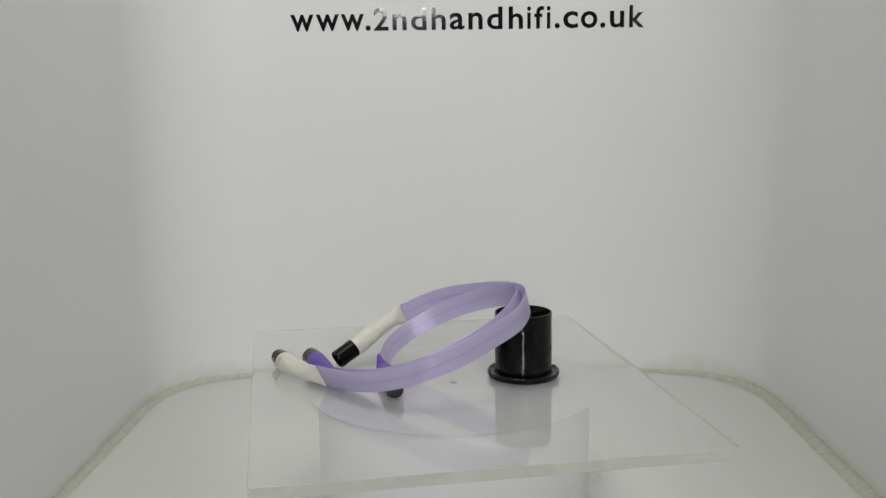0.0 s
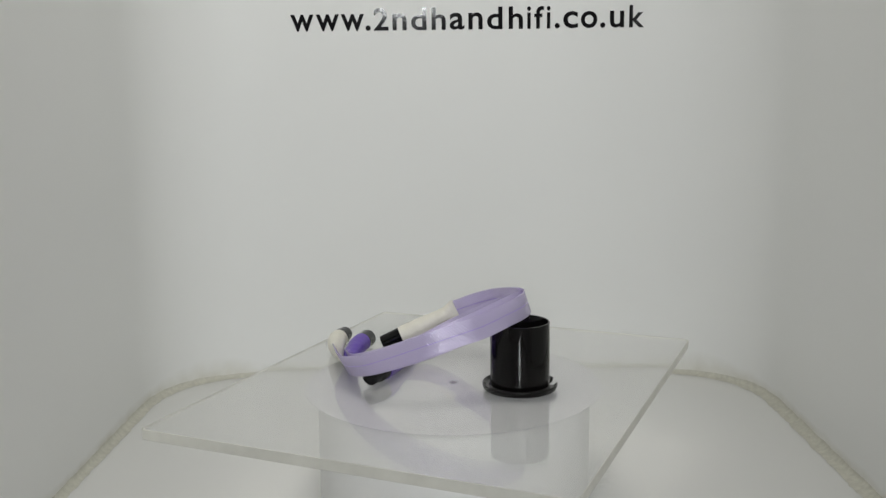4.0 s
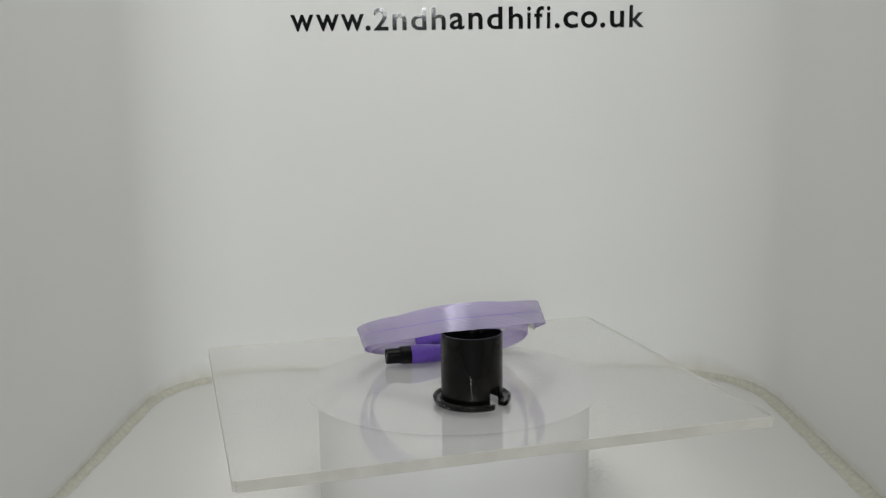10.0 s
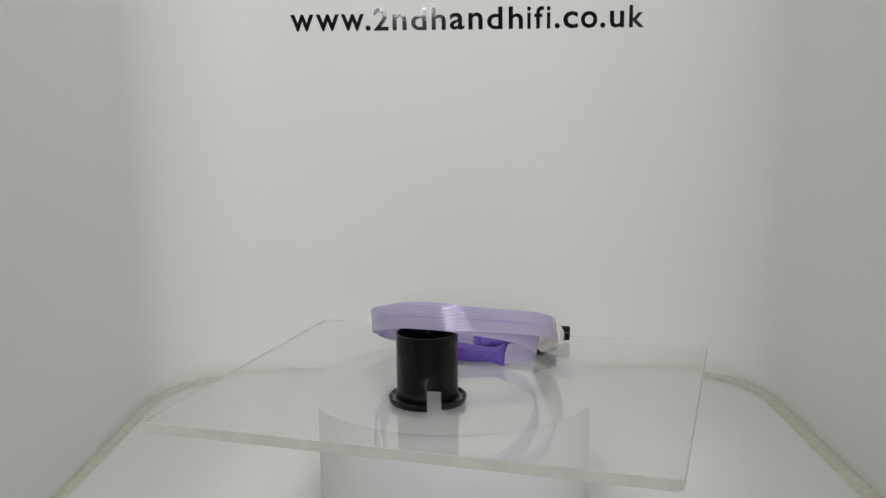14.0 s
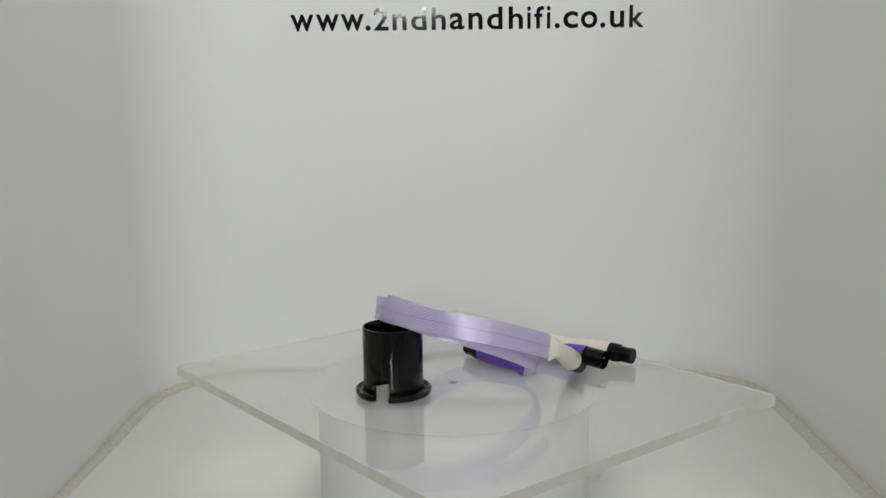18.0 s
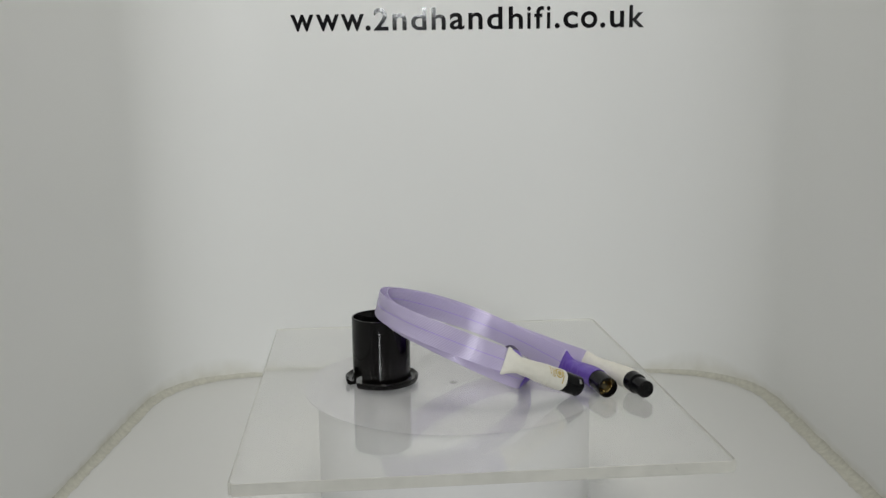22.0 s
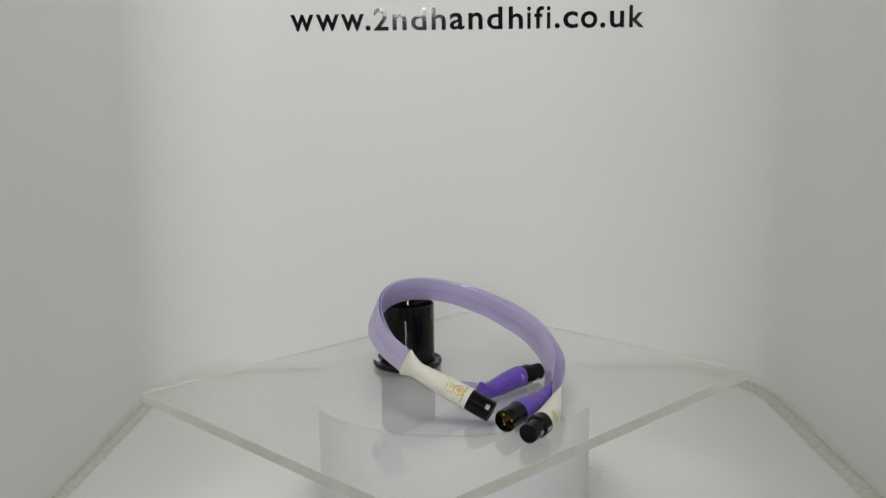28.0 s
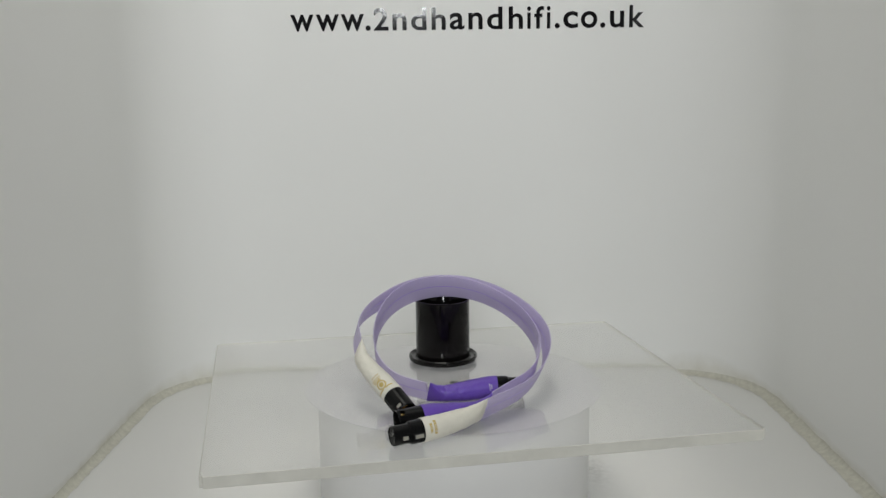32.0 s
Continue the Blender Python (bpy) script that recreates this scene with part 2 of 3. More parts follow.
def booth():
    inner, outer = outline(), outline(0.004)
    n = len(inner)
    verts = [(x, y, FLOOR) for x, y in inner] + [(x, y, CEIL) for x, y in inner]
    verts += [(x, y, FLOOR) for x, y in outer] + [(x, y, CEIL) for x, y in outer]
    faces = [(0, n, 3 * n, 2 * n), (n - 1, 2 * n - 1, 4 * n - 1, 3 * n - 1)]
    for k in range(n - 1):
        j = k + 1
        faces += [(k, j, n + j, n + k), (2 * n + k, 2 * n + j, 3 * n + j, 3 * n + k), (n + k, n + j, 3 * n + j, 3 * n + k), (k, j, 2 * n + j, 2 * n + k)]
    wall = new("wall", mesh_from("wall", verts, faces, WALL, smooth=True))
    tagged(wall, "glossy white plastic sheet bent round the booth's rounded corners", "wall", kind="structure")
    fl = new("floor", box_mesh("floor", LEFT - 0.01, RIGHT + 0.01, FRONT - 0.004, BACK + 0.01, FLOOR - 0.01428, FLOOR - 0.00024, FLOORING))
    tagged(fl, "glossy white plastic floor sheet of the booth", "floor", kind="structure")
    ce = new("ceiling", box_mesh("ceiling", LEFT - 0.01, RIGHT + 0.01, FRONT - 0.004, BACK + 0.01, CEIL, CEIL + 0.01, WALL))
    tagged(ce, "plain white ceiling of the booth", "ceiling", kind="structure")
    # the bead of sealant where the sheet meets the floor, and its smear up the wall
    path = []
    for k in range(n - 1):
        a, b = Vector(inner[k]), Vector(inner[k + 1])
        steps = max(1, int((b - a).length / 0.0030))
        path += [a.lerp(b, i / steps) for i in range(steps)]
    verts, faces, idx, m, c = [], [], [], len(path), 8
    for i, q in enumerate(path):
        d = (path[min(i + 1, m - 1)] - path[max(i - 1, 0)]).normalized()
        inward = Vector((-d.y, d.x))
        side = abs(d.y)                                  # 1 along the side walls, 0 along the back
        bend = 4 * side * (1 - side) if q.y > 0.2 else 0.0
        rag = [noise.noise((q.x * f, q.y * f, f)) for f in (14, 45, 130)]
        wide = 0.0050 + 0.0040 * side + 0.0016 * rag[0] + 0.0018 * rag[1] + 0.0019 * rag[2]
        wide += 0.0040 * side * side * max(0.0, min(1.0, (q.x - 0.2) * 6))
        high = 0.0040 + 0.0035 * side + 0.0012 * rag[1] + 0.0005 * rag[2]
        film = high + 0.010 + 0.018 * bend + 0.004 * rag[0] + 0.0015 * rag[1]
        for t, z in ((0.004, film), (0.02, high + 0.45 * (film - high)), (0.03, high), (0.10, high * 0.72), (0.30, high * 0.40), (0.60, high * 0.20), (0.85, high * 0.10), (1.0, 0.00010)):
            o = inward * wide * t
            verts.append((q.x + o.x, q.y + o.y, FLOOR + z))
    for i in range(m - 1):
        j = i + 1
        for k in range(c - 1):
            faces.append((i * c + k, j * c + k, j * c + k + 1, i * c + k + 1))
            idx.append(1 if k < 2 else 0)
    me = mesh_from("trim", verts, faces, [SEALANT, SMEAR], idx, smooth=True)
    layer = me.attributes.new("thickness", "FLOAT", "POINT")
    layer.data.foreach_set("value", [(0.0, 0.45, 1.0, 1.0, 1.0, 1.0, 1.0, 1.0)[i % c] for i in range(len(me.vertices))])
    bead = new("trim", me)
    tagged(bead, "smeared beige sealant bead along the foot of the wall", "sealant", kind="structure")

    # the dim room in which the booth stands
    room = box_mesh("wall_room", -1.9, 1.9, -3.7, 1.2, FLOOR - 0.01432, 2.25, ROOM)
    room.flip_normals()
    tagged(new("wall_room", room), "plain grey walls of the dim room round the booth", "wall", kind="structure")


booth()

# ---- lettering on the back wall ----


def lettering():
    sign = new("wall_lettering")
    sign.matrix_world = pose(0.0, BACK, 0.3572)
    tagged(sign, "black glossy vinyl web address stuck on the white wall", "lettering")
    spans = [("w", 515, 556), ("w", 560, 600), ("w", 604, 645), (".", 647.5, 656.5), ("2", 662, 688), ("n", 695, 720), ("d", 728, 755),
             ("h", 764, 789), ("a", 796, 822), ("n", 829, 854), ("d", 862, 889), ("h", 900, 924), ("i", 932.5, 939), ("f", 945, 962),
             ("i", 967, 974), (".", 981, 990), ("c", 996, 1022), ("o", 1027, 1056), (".", 1061, 1070), ("u", 1078, 1103), ("k", 1112, 1138)]
    made = {}
    for ch, a, b in spans:
        if ch not in made:
            cu = bpy.data.curves.new("letter", "FONT")
            cu.body, cu.offset, cu.extrude, cu.resolution_u = ch, 0.016, 0.01, 6
            tmp = bpy.data.objects.new("letter", cu)
            scene.collection.objects.link(tmp)
            me = bpy.data.meshes.new_from_object(tmp.evaluated_get(bpy.context.evaluated_depsgraph_get()))
            bpy.data.objects.remove(tmp)
            co = np.array([v.co for v in me.vertices])
            lo, hi = co.min(0), co.max(0)
            tall = 0.0070 if ch == "." else 0.02939 if ch in "2dhifk" else 0.02213
            wide = (b - a) * 0.0007628
            for v in me.vertices:
                x, y, z = (v.co.x - lo[0]) / (hi[0] - lo[0]), (v.co.y - lo[1]) / (hi[1] - lo[1]), (v.co.z - lo[2]) / (hi[2] - lo[2])
                v.co = (x * wide, -0.00036 * z - 0.00012, y * tall)
            me.materials.clear()
            me.materials.append(VINYL)
            me.update()
            made[ch] = me
        ob = part("letter", made[ch], sign)
        ob.location = (-0.2142 + (a - 515) * 0.0007628, 0, 0)


lettering()

# ---- the turntable ----


def turntable():
    tt = new("turntable")
    tt.location = (0, 0, FLOOR)
    tagged(tt, "low white turntable drum with a round white top", "turntable")
    h = -FLOOR - PLATE_T
    part("drum", lathe("drum", [(0, 0), (0.129, 0), (0.132, 0.002), (0.132, h - 0.0060), (0.130, h - 0.0032), (0, h - 0.0032)], DRUM, 96), tt)
    disc = part("disc", lathe("disc", [(0, h - 0.0030), (0.1405, h - 0.0030), (0.1434, h - 0.0014), (0.1434, h - 0.0007), (0, h - 0.0007)], DISC, 128), tt)
    part("screw", lathe("screw", [(0, h - 0.00071), (0.0045, h - 0.00071), (0.0045, h - 0.00036), (0.0038, h - 0.00024), (0, h - 0.00024)], SCREW, 24), disc, "small dark axle screw")
    return tt, disc


TURNTABLE, DISC_TOP = turntable()

# ---- the clear plate ----
PLATE_AT = (-0.00274 * math.cos(radians(20.05)) - 0.00357 * math.sin(radians(20.05)), -0.00274 * math.sin(radians(20.05)) + 0.00357 * math.cos(radians(20.05)))


def clear_plate():
    bm = bmesh.new()
    bmesh.ops.create_cube(bm, size=1)
    for v in bm.verts:
        v.co = Vector((v.co.x * 0.38259, v.co.y * 0.45755, (v.co.z - 0.5) * PLATE_T))
    bmesh.ops.bevel(bm, geom=[e for e in bm.edges if abs(e.verts[0].co.z - e.verts[1].co.z) > 0.00119], offset=0.00297, segments=3, affect="EDGES")
    bmesh.ops.bevel(bm, geom=[e for e in bm.edges if abs(e.verts[0].co.z - e.verts[1].co.z) < 0.00119], offset=0.0004, segments=1, affect="EDGES")
    for f in bm.faces:
        f.material_index = 1 if abs(f.normal.z) < 0.9 else 0
    me = bpy.data.meshes.new("acrylic_plate")
    bm.to_mesh(me)
    bm.free()
    me.materials.append(ACRYLIC)
    me.materials.append(SAWN)
    ob = new("acrylic_plate", me)
    ob.visible_shadow = False
    return tagged(ob, "clear acrylic rectangular plate lying on the white turntable", "plate")


PLATE = clear_plate()

# ---- the black tube ----
TUBE_A, TUBE_R = 17.42, 0.06973
TUBE_AT = (TUBE_R * math.cos(radians(TUBE_A)), TUBE_R * math.sin(radians(TUBE_A)))


def black_tube():
    """A short port tube, flange down, with a square notch cut through wall and flange."""
    tube = new("port_tube")
    tagged(tube, "short black plastic port tube standing flange down on the plate", "tube")
    R, r, F, H = 0.02797, 0.02606, 0.0356, 0.0650
    n, gap = 96, (37.5, 66.0)         # the notch, in degrees round the tube
    ang = np.linspace(gap[1], gap[0] + 360, n)
    nz, full = 0.01904, np.linspace(0, 360, 97)[:-1]

    def ring_strip(profile, angles, closed):
        verts, faces, m = [], [], len(profile)
        for a in angles:
            c, s = math.cos(radians(a)), math.sin(radians(a))
            verts += [(p * c, p * s, z) for p, z in profile]
        k = len(angles)
        for i in range(k if closed else k - 1):
            j = (i + 1) % k
            for q in range(m):
                w = (q + 1) % m
                faces.append((i * m + q, j * m + q, j * m + w, i * m + w))
        if not closed:
            faces += [tuple(range(m)), tuple((k - 1) * m + q for q in range(m))]
        return verts, faces

    v, f = ring_strip([(R, nz), (R, H - 0.00071), (R - 0.00048, H), (r + 0.00036, H), (r, H - 0.00071), (r, nz)], list(full), True)
    part("wall", mesh_from("wall", v, f, BLACK, smooth=True), tube)
    v, f = ring_strip([(R, 0.00357), (R, nz), (r, nz), (r, 0.00357)], list(ang), False)
    part("foot", mesh_from("foot", v, f, BLACK, smooth=True), tube)
    v, f = ring_strip([(r, 0.0004), (F - 0.0038, 0), (F - 0.0014, 0.0010), (F - 0.0001, 0.0037), (F, 0.0058), (F - 0.0008, 0.0066), (F - 0.0017, 0.0058),
                       (F - 0.0034, 0.0040), (R + 0.0012, 0.0036), (R, 0.0048), (r, 0.0048)], list(ang), False)
    part("flange", mesh_from("flange", v, f, BLACK, smooth=True), tube, "rolled black flange with a notch")
    return tube


TUBE = black_tube()


def hair():
    """A short dark fibre that clings to the plate's edge."""
    line = spline([(-0.2090, 0.1709, -0.0012), (-0.2125, 0.1696, -0.0022), (-0.2165, 0.1682, -0.0042), (-0.2205, 0.1667, -0.0068), (-0.2235, 0.1656, -0.0096)], 24)
    verts, faces, m = [], [], 6
    for i, q in enumerate(line):
        r = 0.00038 * (0.45 + 0.55 * math.sin(math.pi * (i + 2) / 27))
        verts += [(q[0] + r * math.cos(a), q[1], q[2] + r * math.sin(a)) for a in (k * math.pi / 3 for k in range(m))]
    for i in range(len(line) - 1):
        faces += [(i * m + k, i * m + (k + 1) % m, (i + 1) * m + (k + 1) % m, (i + 1) * m + k) for k in range(m)]
    faces += [tuple(range(m)), tuple((len(line) - 1) * m + k for k in range(m))]
    ob = new("hair", mesh_from("hair", verts, faces, SCREW, smooth=True))
    return tagged(ob, "short dark stray hair clinging to the clear plate's edge", "hair")


HAIR = hair()

# ---- the two flat cables ----
RIBS, HALF_T = 18, 0.00058


def unit(v):
    v = np.array(v, float)
    return v / np.linalg.norm(v)


def ribbon(parent, ctrl, wide, n=170):
    """A flat cable of fine parallel cores, swept along ctrl with the half-width vectors wide."""
    C, Wd = spline(ctrl, n), spline(wide, n)
    across = []
    per = 8
    for k in range(RIBS * per + 1):
        u = -1 + 2 * k / (RIBS * per)
        bump = abs(math.sin(math.pi * k / per))
        mid = 0.35 if abs(u) < 0.02 else 1.0
        across.append((u, HALF_T * mid * (0.66 + 0.34 * bump), bump * mid))
    ring = [(u, h) for u, h, c in across] + [(u, -h) for u, h, c in reversed(across)]
    core = [c for u, h, c in across] + [c for u, h, c in reversed(across)]
    m = len(ring)
    verts, faces = [], []
    T = np.gradient(C, axis=0)
    for i in range(n):
        nn = unit(np.cross(T[i], Wd[i]))
        verts += [tuple(C[i] + Wd[i] * u + nn * h) for u, h in ring]
    for i in range(n - 1):
        for k in range(m):
            j = (k + 1) % m
            faces.append((i * m + k, i * m + j, (i + 1) * m + j, (i + 1) * m + k))
    faces += [tuple(range(m)), tuple((n - 1) * m + k for k in range(m))]
    me = bpy.data.meshes.new("ribbon")
    me.from_pydata(verts, [], faces)
    me.materials.append(LAVENDER)
    me.polygons.foreach_set("use_smooth", [True] * len(faces))
    me.update()
    me.attributes.new("core", "FLOAT", "POINT").data.foreach_set("value", core * n)
    step = np.concatenate([[0], np.cumsum(np.linalg.norm(np.diff(C, axis=0), axis=1))])
    rib_of = [min(k // per, RIBS - 1) for k in range(RIBS * per + 1)]
    lie = [(a * 45.0, q * 0.7, len(ctrl)) for a in step for q in rib_of + rib_of[::-1]]
    me.attributes.new("lie", "FLOAT_VECTOR", "POINT").data.foreach_set("vector", np.array(lie).ravel())
    rib = part("ribbon", me, parent, "flat lavender ribbon of fine parallel cores")
    # the violet gap along the middle, seen from both faces
    verts, faces = [], []
    for i in range(n):
        nn, w = unit(np.cross(T[i], Wd[i])), unit(Wd[i])
        for a, h in ((-0.0003, HALF_T * 0.95), (0.0003, HALF_T * 0.95), (0.0003, -HALF_T * 0.95), (-0.0003, -HALF_T * 0.95)):
            verts.append(tuple(C[i] + w * a + nn * h))
    for i in range(n - 1):
        for k in range(4):
            j = (k + 1) % 4
            faces.append((i * 4 + k, i * 4 + j, i * 4 + 4 + j, i * 4 + 4 + k))
    part("centre_strip", mesh_from("centre_strip", verts, faces, FOLD), rib, "thin violet line along the ribbon's middle")
    return C, Wd, T


def hermite(a, da, b, db, n):
    t = np.linspace(0, 1, n)[:, None]
    return (2 * t ** 3 - 3 * t ** 2 + 1) * a + (t ** 3 - 2 * t ** 2 + t) * da + (-2 * t ** 3 + 3 * t ** 2) * b + (t ** 3 - t ** 2) * db


class Sleeve:
    """Heat-shrink from the ribbon's flat end to a plug's round shell."""

    def __init__(self, start, leave, wide, joint, axis, seed, lump=0.75, slow=False):
        n = 72
        gap = np.linalg.norm(joint - start)
        self.C = hermite(start - leave * 0.0005, leave * gap * 0.9, joint + axis * 0.0012, axis * gap * 0.9, n)
        T = np.gradient(self.C, axis=0)
        a = unit(wide)
        self.A, self.B, self.S = [], [], []
        for i in range(n):
            u, t = i / (n - 1), unit(T[i])
            a = unit(a - t * np.dot(a, t))
            b = np.cross(t, a)
            w = np.interp(u, (0, 0.04, 0.12, 0.24, 0.45, 0.70, 1), (0.0125, 0.0123, 0.0100, 0.0074, 0.0082, 0.0095, 0.0099))
            h = np.interp(u, (0, 0.04, 0.12, 0.24, 0.45, 0.70, 1), (0.0017, 0.0026, 0.0050, 0.0070, 0.0084, 0.0095, 0.0099))
            if slow:
                w = np.interp(u, (0, 0.06, 0.17, 0.32, 0.54, 0.78, 1), (0.0126, 0.0123, 0.0108, 0.0099, 0.0098, 0.0099, 0.0100))
                h = np.interp(u, (0, 0.06, 0.17, 0.32, 0.54, 0.78, 1), (0.0017, 0.0026, 0.0048, 0.0070, 0.0086, 0.0096, 0.0099))
            self.A.append(a), self.B.append(b), self.S.append((w, h))
        self.n, self.seed, self.lump = n, seed, lump

    def at(self, u, ang, lift=0.0):
        i = min(max(u, 0), 1) * (self.n - 1)
        k = min(int(i), self.n - 2)
        f = i - k
        mix = lambda q: np.array(q[k]) * (1 - f) + np.array(q[k + 1]) * f
        c, a, b, (w, h) = mix(self.C), mix(self.A), mix(self.B), mix(self.S)
        d = a * w * math.cos(ang) + b * h * math.sin(ang)
        r = np.linalg.norm(d)
        wob = 1 + self.lump * 0.08 * noise.noise((u * 5 + self.seed, math.cos(ang) * 1.3, math.sin(ang) * 1.3)) * (1 - u ** 3)
        wob += self.lump * 0.05 * noise.noise((u * 13 + self.seed, math.cos(ang) * 2.2, math.sin(ang) * 2.2 + 4)) * (1 - u ** 4) + self.lump * 0.035 * noise.noise((u * 26, self.seed + 1.2 * math.cos(ang), 1.2 * math.sin(ang))) * (1 - u ** 4)
        return c + d * wob + d / r * lift

    def mesh(self, mat, m=56):
        verts, faces = [], []
        for i in range(self.n):
            verts += [tuple(self.at(i / (self.n - 1), 2 * math.pi * k / m)) for k in range(m)]
        for i in range(self.n - 1):
            for k in range(m):
                j = (k + 1) % m
                faces.append((i * m + k, i * m + j, (i + 1) * m + j, (i + 1) * m + k))
        faces += [tuple(range(m)), tuple((self.n - 1) * m + k for k in range(m))]
        return mesh_from("sleeve", verts, faces, mat, smooth=True)

    def facing(self, u, way):
        """The angle round the sleeve at u that looks most nearly the given way."""
        i = int(u * (self.n - 1))
        return math.atan2(np.dot(self.B[i], way), np.dot(self.A[i], way))

    def patch(self, u0, u1, a0, a1, lift=0.00012, nu=8, na=8):
        """A small flat print that follows the sleeve's surface."""
        verts, faces = [], []
        for layer in (lift, -0.0002):
            for i in range(nu + 1):
                for k in range(na + 1):
                    verts.append(tuple(self.at(u0 + (u1 - u0) * i / nu, a0 + (a1 - a0) * k / na, layer)))
        q = na + 1
        for i in range(nu):
            for k in range(na):
                faces.append((i * q + k, i * q + k + 1, (i + 1) * q + k + 1, (i + 1) * q + k))
        return verts, faces

    def ring_patch(self, u, a, du, da, r0, r1, lift=0.00012, n=28):
        verts, faces = [], []
        for k in range(n):
            t = 2 * math.pi * k / n
            for r in (r0, r1):
                verts.append(tuple(self.at(u + du * r * math.cos(t), a + da * r * math.sin(t), lift)))
        for k in range(n):
            j = (k + 1) % n
            faces.append((2 * k, 2 * j, 2 * j + 1, 2 * k + 1))
        return verts, faces


def join(pieces):
    verts, faces = [], []
    for v, f in pieces:
        o = len(verts)
        verts += v
        faces += [tuple(i + o for i in q) for q in f]
    return verts, faces


def stand(joint, axis, up):
    """A pose with z along the plug's axis, pointing out of the cable, and x nearest to up."""
    z = Vector(axis).normalized()
    x = (Vector(up) - z * Vector(up).dot(z)).normalized()
    y = z.cross(x)
    m = Matrix((x, y, z)).transposed().to_4x4()
    return Matrix.Translation(Vector(joint)) @ m


def placed(me, m):
    me.transform(m)
    return me


def male_plug(parent, m, tab):
    """Three gold pins in a round black shell with a small window near its mouth."""
    L, R, r = 0.0232, 0.00945, 0.0084
    n, hole = 64, (61, 62, 63, 0, 1, 2)
    prof = [(R - 0.0004, 0), (R, 0.0005), (R, 0.0010), (R, L - 0.0062), (R, L - 0.0022), (R, L - 0.0004), (R - 0.0003, L), (r + 0.0002, L), (r, L - 0.0004), (r, L - 0.0022), (r, L - 0.0062), (r, L - 0.0165)]
    verts, faces, q = [], [], len(prof)
    for k in range(n):
        c, s = math.cos(2 * math.pi * k / n), math.sin(2 * math.pi * k / n)
        verts += [(p * c, p * s, z) for p, z in prof]
    for k in range(n):
        j = (k + 1) % n
        for i in range(q - 1):
            if i in (3, 9) and k in hole:
                continue
            faces.append((k * q + i, j * q + i, j * q + i + 1, k * q + i + 1))
    for k in (61, 3):
        faces.append((k * q + 3, k * q + 4, k * q + 9, k * q + 10))
    for k in hole:
        j = (k + 1) % n
        faces += [(k * q + 3, j * q + 3, j * q + 10, k * q + 10), (k * q + 4, j * q + 4, j * q + 9, k * q + 9)]
    shell = part("male_shell", placed(mesh_from("male_shell", verts, faces, SHELL, smooth=True), m), parent, "round black three-pin male connector shell")
    if tab:
        part("window_tab", placed(box_mesh("window_tab", r - 0.0008, r - 0.0001, -0.0022, 0.0022, L - 0.0060, L - 0.0024, SILVER, 0.0002), m), shell, "bright metal tab in the shell's window")
    part("insert", placed(lathe("insert", [(0, L - 0.0150), (r + 0.0001, L - 0.0150), (r + 0.0001, L - 0.0165), (0, L - 0.0165)], INSERT, 40), m), shell)
    part("contact_ring", placed(lathe("contact_ring", [(r + 0.0001, L - 0.0149), (r - 0.0006, L - 0.0149), (r - 0.0006, L - 0.0095), (r + 0.0001, L - 0.0095)], GOLD, 40), m), shell, "gold-coloured metal lining")
    for a in (60, 180, 300):
        pin = lathe("pin", [(0.00115, L - 0.0152), (0.00115, L - 0.0040), (0.0008, L - 0.0032), (0, L - 0.0029)], GOLD, 16)
        part("pin", placed(pin, m @ pose(0.0050 * math.cos(radians(a)), 0.0050 * math.sin(radians(a)), 0)), shell, "gold-plated pin")


def female_plug(parent, m):
    """A stepped black barrel, its face with three sockets, and a bright latch on its side."""
    R, r = 0.00945, 0.0080
    prof = [(R - 0.0004, 0), (R, 0.0005), (R, 0.0112), (R - 0.0004, 0.0118), (r + 0.0003, 0.0124), (r, 0.0128), (r, 0.0262), (r - 0.0004, 0.0268), (r - 0.0010, 0.0268), (r - 0.0011, 0.0262), (0, 0.0262)]
    shell = part("female_shell", placed(lathe("female_shell", prof, SHELL, 64), m), parent, "stepped black three-hole female connector shell")
    for a in (0, 120, 240):
        sock = lathe("socket", [(0.0016, 0.0264), (0.0017, 0.0263), (0.0017, 0.0260), (0, 0.0259)], INSERT, 16)
        part("socket", placed(sock, m @ pose(0.0045 * math.cos(radians(a)), 0.0045 * math.sin(radians(a)), 0)), shell)
    for z0, z1, rad in ((0.0028, 0.0100, R), (0.0155, 0.0200, r)):
        part("latch", placed(box_mesh("latch", rad - 0.0015, rad + 0.0006, -0.0016, 0.0016, z0, z1, SILVER, 0.0003), m), shell, "bright metal latch tab")
    part("latch_slot", placed(box_mesh("latch_slot", R - 0.0010, R + 0.00025, -0.0024, 0.0024, 0.0018, 0.0110, INSERT, 0.0003), m), shell)


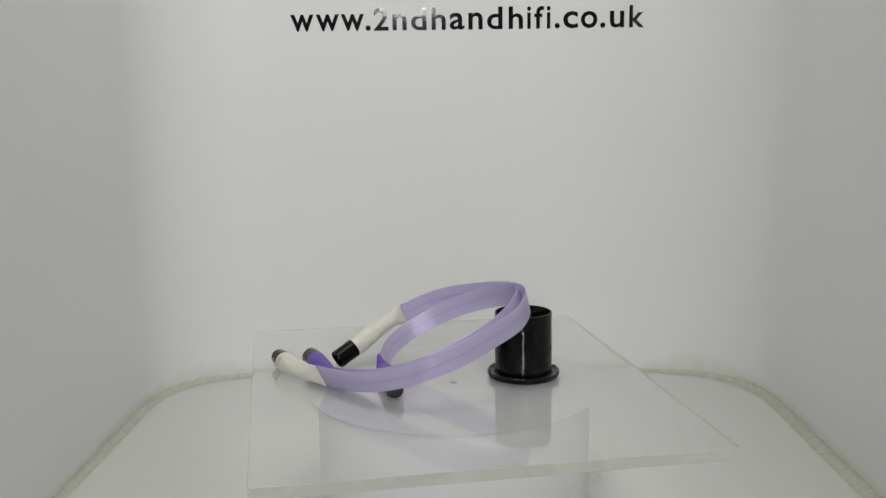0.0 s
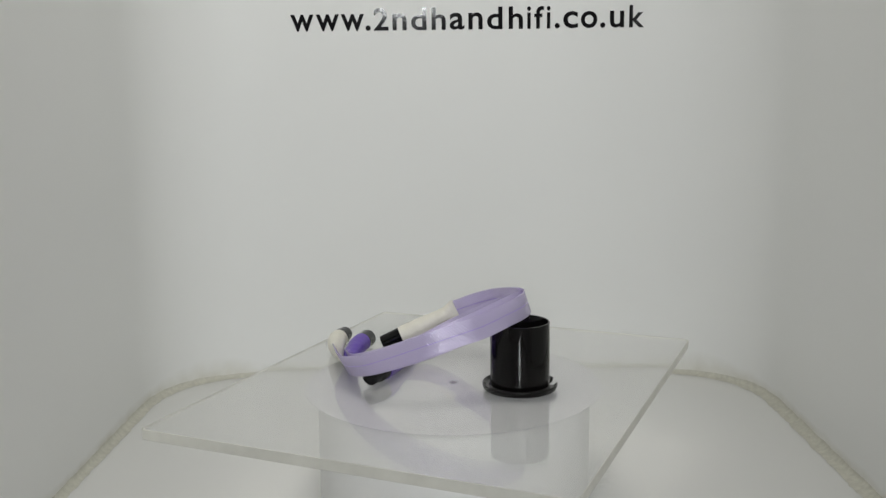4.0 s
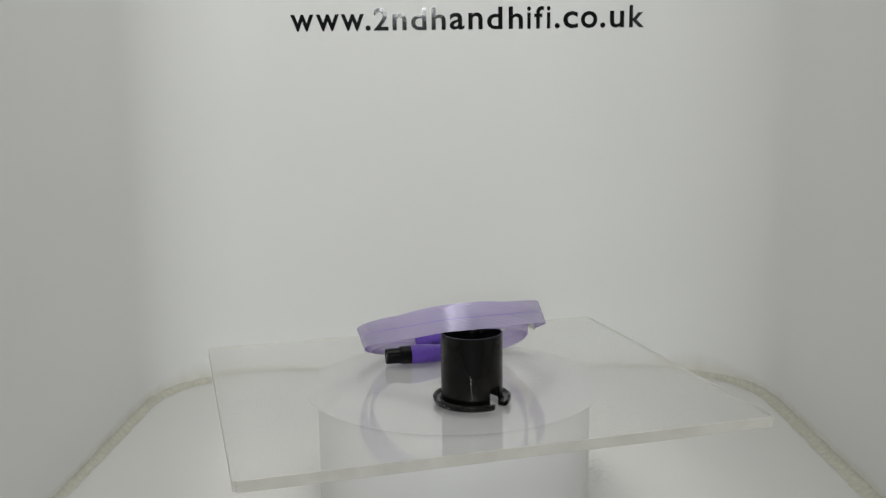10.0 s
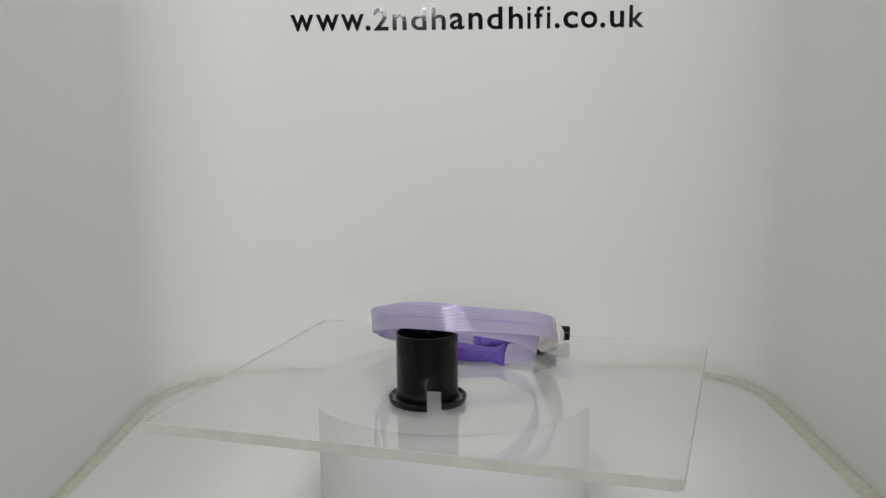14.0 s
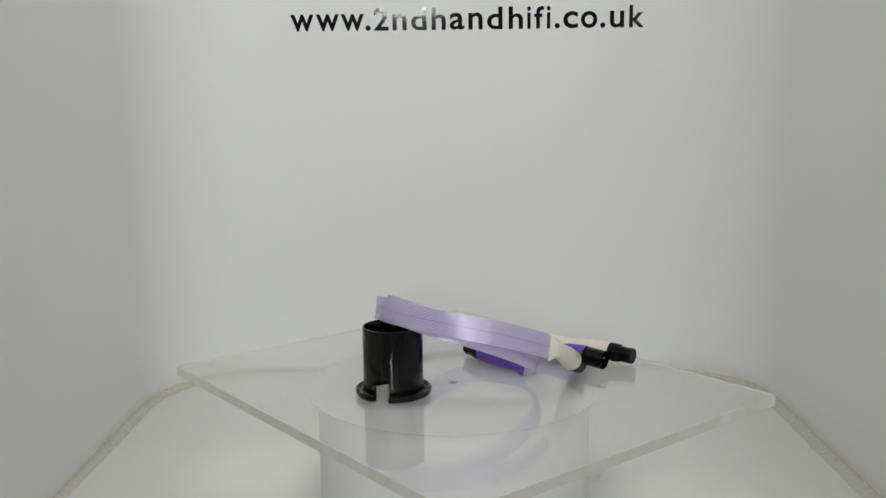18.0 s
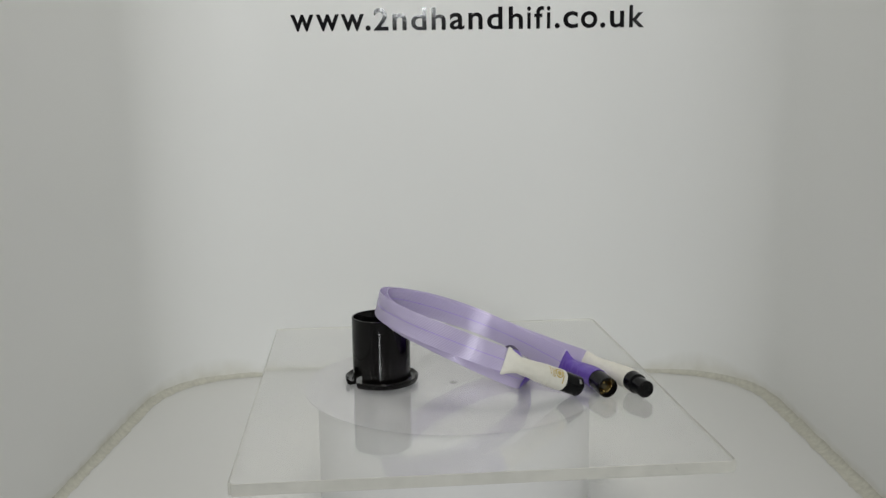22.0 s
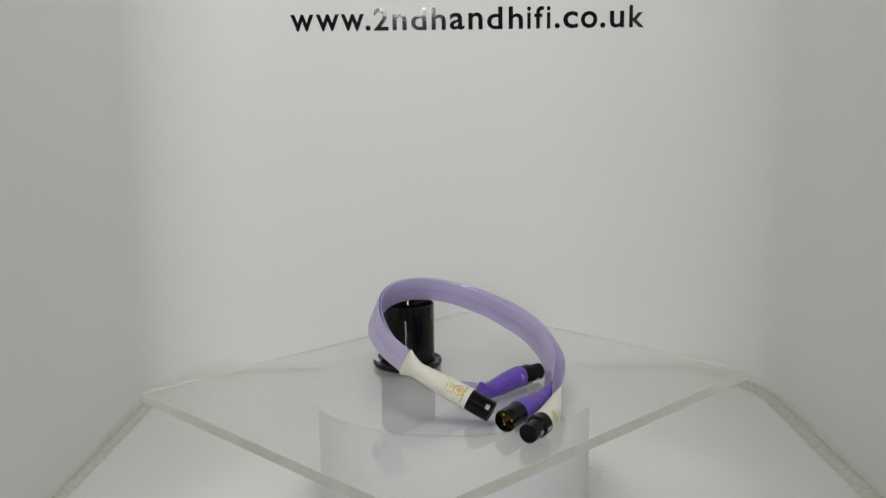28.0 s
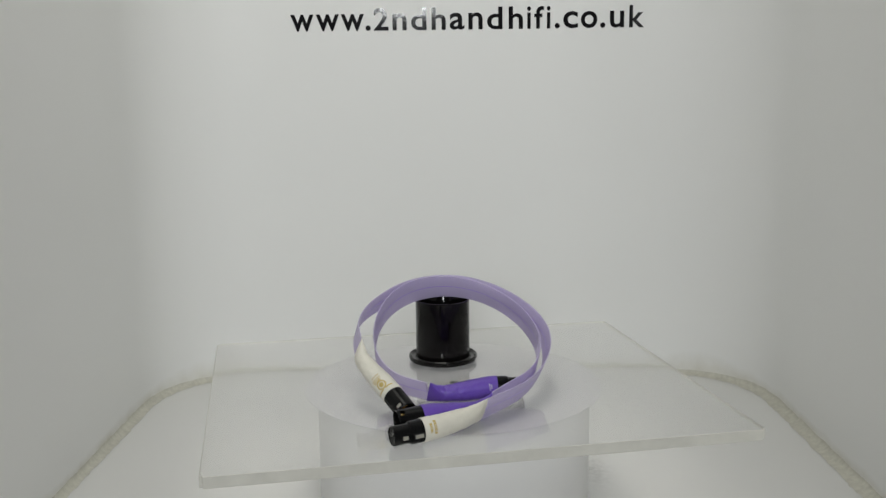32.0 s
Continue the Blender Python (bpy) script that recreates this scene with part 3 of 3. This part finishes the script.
def audio_cable(label, ctrl, wide, sleeve_mat, sleeve_name, male, female, male_first, emblem_way, print_way, latch_way, seed):
    """A flat cable with a male plug at one end and a female plug at the other."""
    cable = new("audio_cable")
    tagged(cable, label, "audio cable", "pair of flat audio cables")
    C, Wd, T = ribbon(cable, ctrl, wide)
    ends = [(C[0], -unit(T[0]), Wd[0]), (C[-1], unit(T[-1]), Wd[-1])]
    if not male_first:
        ends.reverse()
    for kind, (tip, joint), (start, leave, w) in (("male", male, ends[0]), ("female", female, ends[1])):
        tip, joint = np.array(tip), np.array(joint)
        axis = unit(tip - joint)
        sl = Sleeve(start, leave, w, joint, axis, seed, slow=kind == "female" and sleeve_mat is IVORY)
        seed += 7
        ob = part(kind + "_sleeve", sl.mesh(sleeve_mat), cable, sleeve_name)
        if kind == "male":
            male_plug(cable, stand(joint, axis, emblem_way), sleeve_mat is IVORY)
            if emblem_way is not None and sleeve_mat is IVORY:
                a = sl.facing(0.80, np.array(emblem_way))
                # a ring round a disc, two curled bars on one side and a row of short bars on the other
                pieces = [sl.ring_patch(0.83, a, 0.085, 0.52, 0.66, 0.92), sl.ring_patch(0.83, a, 0.085, 0.52, 0.0, 0.46)]
                for k in range(6):
                    w = 0.020 * k * k / 25
                    pieces += [sl.patch(0.905 - 0.004 * k + w, 0.925 - 0.004 * k + w, a + 0.10 + 0.13 * k, a + 0.25 + 0.13 * k, nu=2, na=2)]
                    pieces += [sl.patch(0.905 - 0.004 * k + w, 0.925 - 0.004 * k + w, a - 0.25 - 0.13 * k, a - 0.10 - 0.13 * k, nu=2, na=2)]
                pieces += [sl.patch(0.700 + 0.022 * k, 0.710 + 0.022 * k, a - 0.42 + 0.06 * k, a + 0.55, nu=2) for k in range(3)]
                pieces += [sl.patch(0.655, 0.672, a - 0.45 + 0.22 * k, a - 0.31 + 0.22 * k, nu=2, na=3) for k in range(4)]
                v, f = join(pieces)
                part("emblem", mesh_from("emblem", v, f, PRINT), ob, "plain gold emblem of a ring, curled bars and short bars")
        else:
            female_plug(cable, stand(joint, axis, latch_way))
            a = sl.facing(0.85, np.array(print_way))
            big = 1.0 if sleeve_mat is IVORY else 0.55
            for row in range(2):
                cuts = (-0.62, -0.42, -0.30, -0.10, 0.04, 0.16, 0.38, 0.60)
                u0 = 0.85 + 0.055 * row * big
                bars = [sl.patch(u0, u0 + 0.034 * big, a + big * c0, a + big * (c1 - 0.045), nu=2, na=4) for c0, c1 in zip(cuts, cuts[1:])]
                v, f = join(bars[row:len(bars) - row])
                part("print", mesh_from("print", v, f, PRINT if sleeve_mat is IVORY else PALE), ob, "small printed row of bars")
    return cable


WHITE_CTRL = [(-0.0669, 0.0773, 0.0454), (-0.0402, 0.0859, 0.0565), (-0.0138, 0.0851, 0.0649), (0.0117, 0.0770, 0.0708), (0.0354, 0.0641, 0.0755), (0.0551, 0.0460, 0.0784), (0.0684, 0.0229, 0.0793), (0.0724, -0.0046, 0.0772), (0.0668, -0.0329, 0.0704), (0.0495, -0.0586, 0.0620), (0.0267, -0.0795, 0.0515), (-0.0013, -0.0904, 0.0394), (-0.0347, -0.0894, 0.0267), (-0.0745, -0.0750, 0.0170), (-0.1207, -0.0435, 0.0119)]
WHITE_WIDE = [(-0.0017, -0.0034, 0.0102), (-0.0033, -0.0035, 0.0102), (-0.0039, -0.0041, 0.0101), (-0.0038, -0.0036, 0.0101), (-0.0035, -0.0025, 0.0104), (-0.0030, -0.0015, 0.0109), (-0.0025, -0.0011, 0.0110), (-0.0022, -0.0014, 0.0108), (-0.0021, -0.0020, 0.0108), (-0.0023, -0.0028, 0.0104), (-0.0029, -0.0033, 0.0097), (-0.0034, -0.0040, 0.0094), (-0.0037, -0.0040, 0.0096), (-0.0040, -0.0042, 0.0104), (-0.0039, -0.0043, 0.0114)]
PURPLE_CTRL = [(-0.0722, 0.0116, 0.0100), (-0.0722, 0.0406, 0.0180), (-0.0568, 0.0607, 0.0304), (-0.0296, 0.0709, 0.0453), (0.0026, 0.0713, 0.0598), (0.0322, 0.0617, 0.0709), (0.0538, 0.0420, 0.0776), (0.0645, 0.0147, 0.0790), (0.0634, -0.0163, 0.0743), (0.0505, -0.0460, 0.0640), (0.0258, -0.0699, 0.0507), (-0.0088, -0.0833, 0.0361), (-0.0512, -0.0781, 0.0217), (-0.1000, -0.0464, 0.0100)]
PURPLE_WIDE = [(-0.0049, 0.0012, 0.0100), (-0.0030, 0.0011, 0.0099), (-0.0022, 0.0007, 0.0097), (-0.0021, 0.0002, 0.0097), (-0.0025, 0.0001, 0.0104), (-0.0032, 0.0003, 0.0115), (-0.0037, 0.0000, 0.0119), (-0.0041, -0.0004, 0.0116), (-0.0043, -0.0007, 0.0112), (-0.0043, -0.0010, 0.0110), (-0.0041, -0.0015, 0.0109), (-0.0038, -0.0020, 0.0106), (-0.0039, -0.0028, 0.0110), (-0.0045, -0.0032, 0.0128)]

CABLES = [
    audio_cable("lavender flat audio cable with ivory sleeves and black plugs", WHITE_CTRL, WHITE_WIDE, IVORY, "ivory heat-shrink sleeve",
                ((-0.1230, 0.0228, 0.0090), (-0.1090, 0.0371, 0.0184)), ((-0.1860, 0.0220, 0.0096), (-0.1712, -0.0004, 0.0108)), True,
                (-0.64, 0.36, 0.52), (-0.90, -0.15, 0.35), (-0.98, -0.15, -0.10), 1.0),
    audio_cable("lavender flat audio cable with purple sleeves and black plugs", PURPLE_CTRL, PURPLE_WIDE, PURPLE, "purple heat-shrink sleeve",
                ((-0.1550, 0.0296, 0.0095), (-0.1402, 0.0050, 0.0110)), ((-0.0424, -0.0718, 0.0099), (-0.0502, -0.0460, 0.0104)), False,
                (-0.63, 0.29, 0.72), (-0.90, -0.15, 0.25), (-0.80, 0.10, -0.60), 31.0),
]

# ---- what turns ----


def turned(t, m):
    return pose(0, 0, 0, 0, 0, START - SPIN * t) @ m


def motions():
    times = [float(k) for k in range(33)]
    walk(DISC_TOP, [(t, pose(0, 0, 0, 0, 0, START - SPIN * t)) for t in times])
    walk(PLATE, [(t, turned(t, pose(*PLATE_AT, 0.0, 0, 0, 20.05))) for t in times])
    walk(TUBE, [(t, turned(t, pose(*TUBE_AT, 0.0002))) for t in times])
    for cable in CABLES + [HAIR]:
        walk(cable, [(t, turned(t, pose(0, 0, 0.0))) for t in times])


motions()
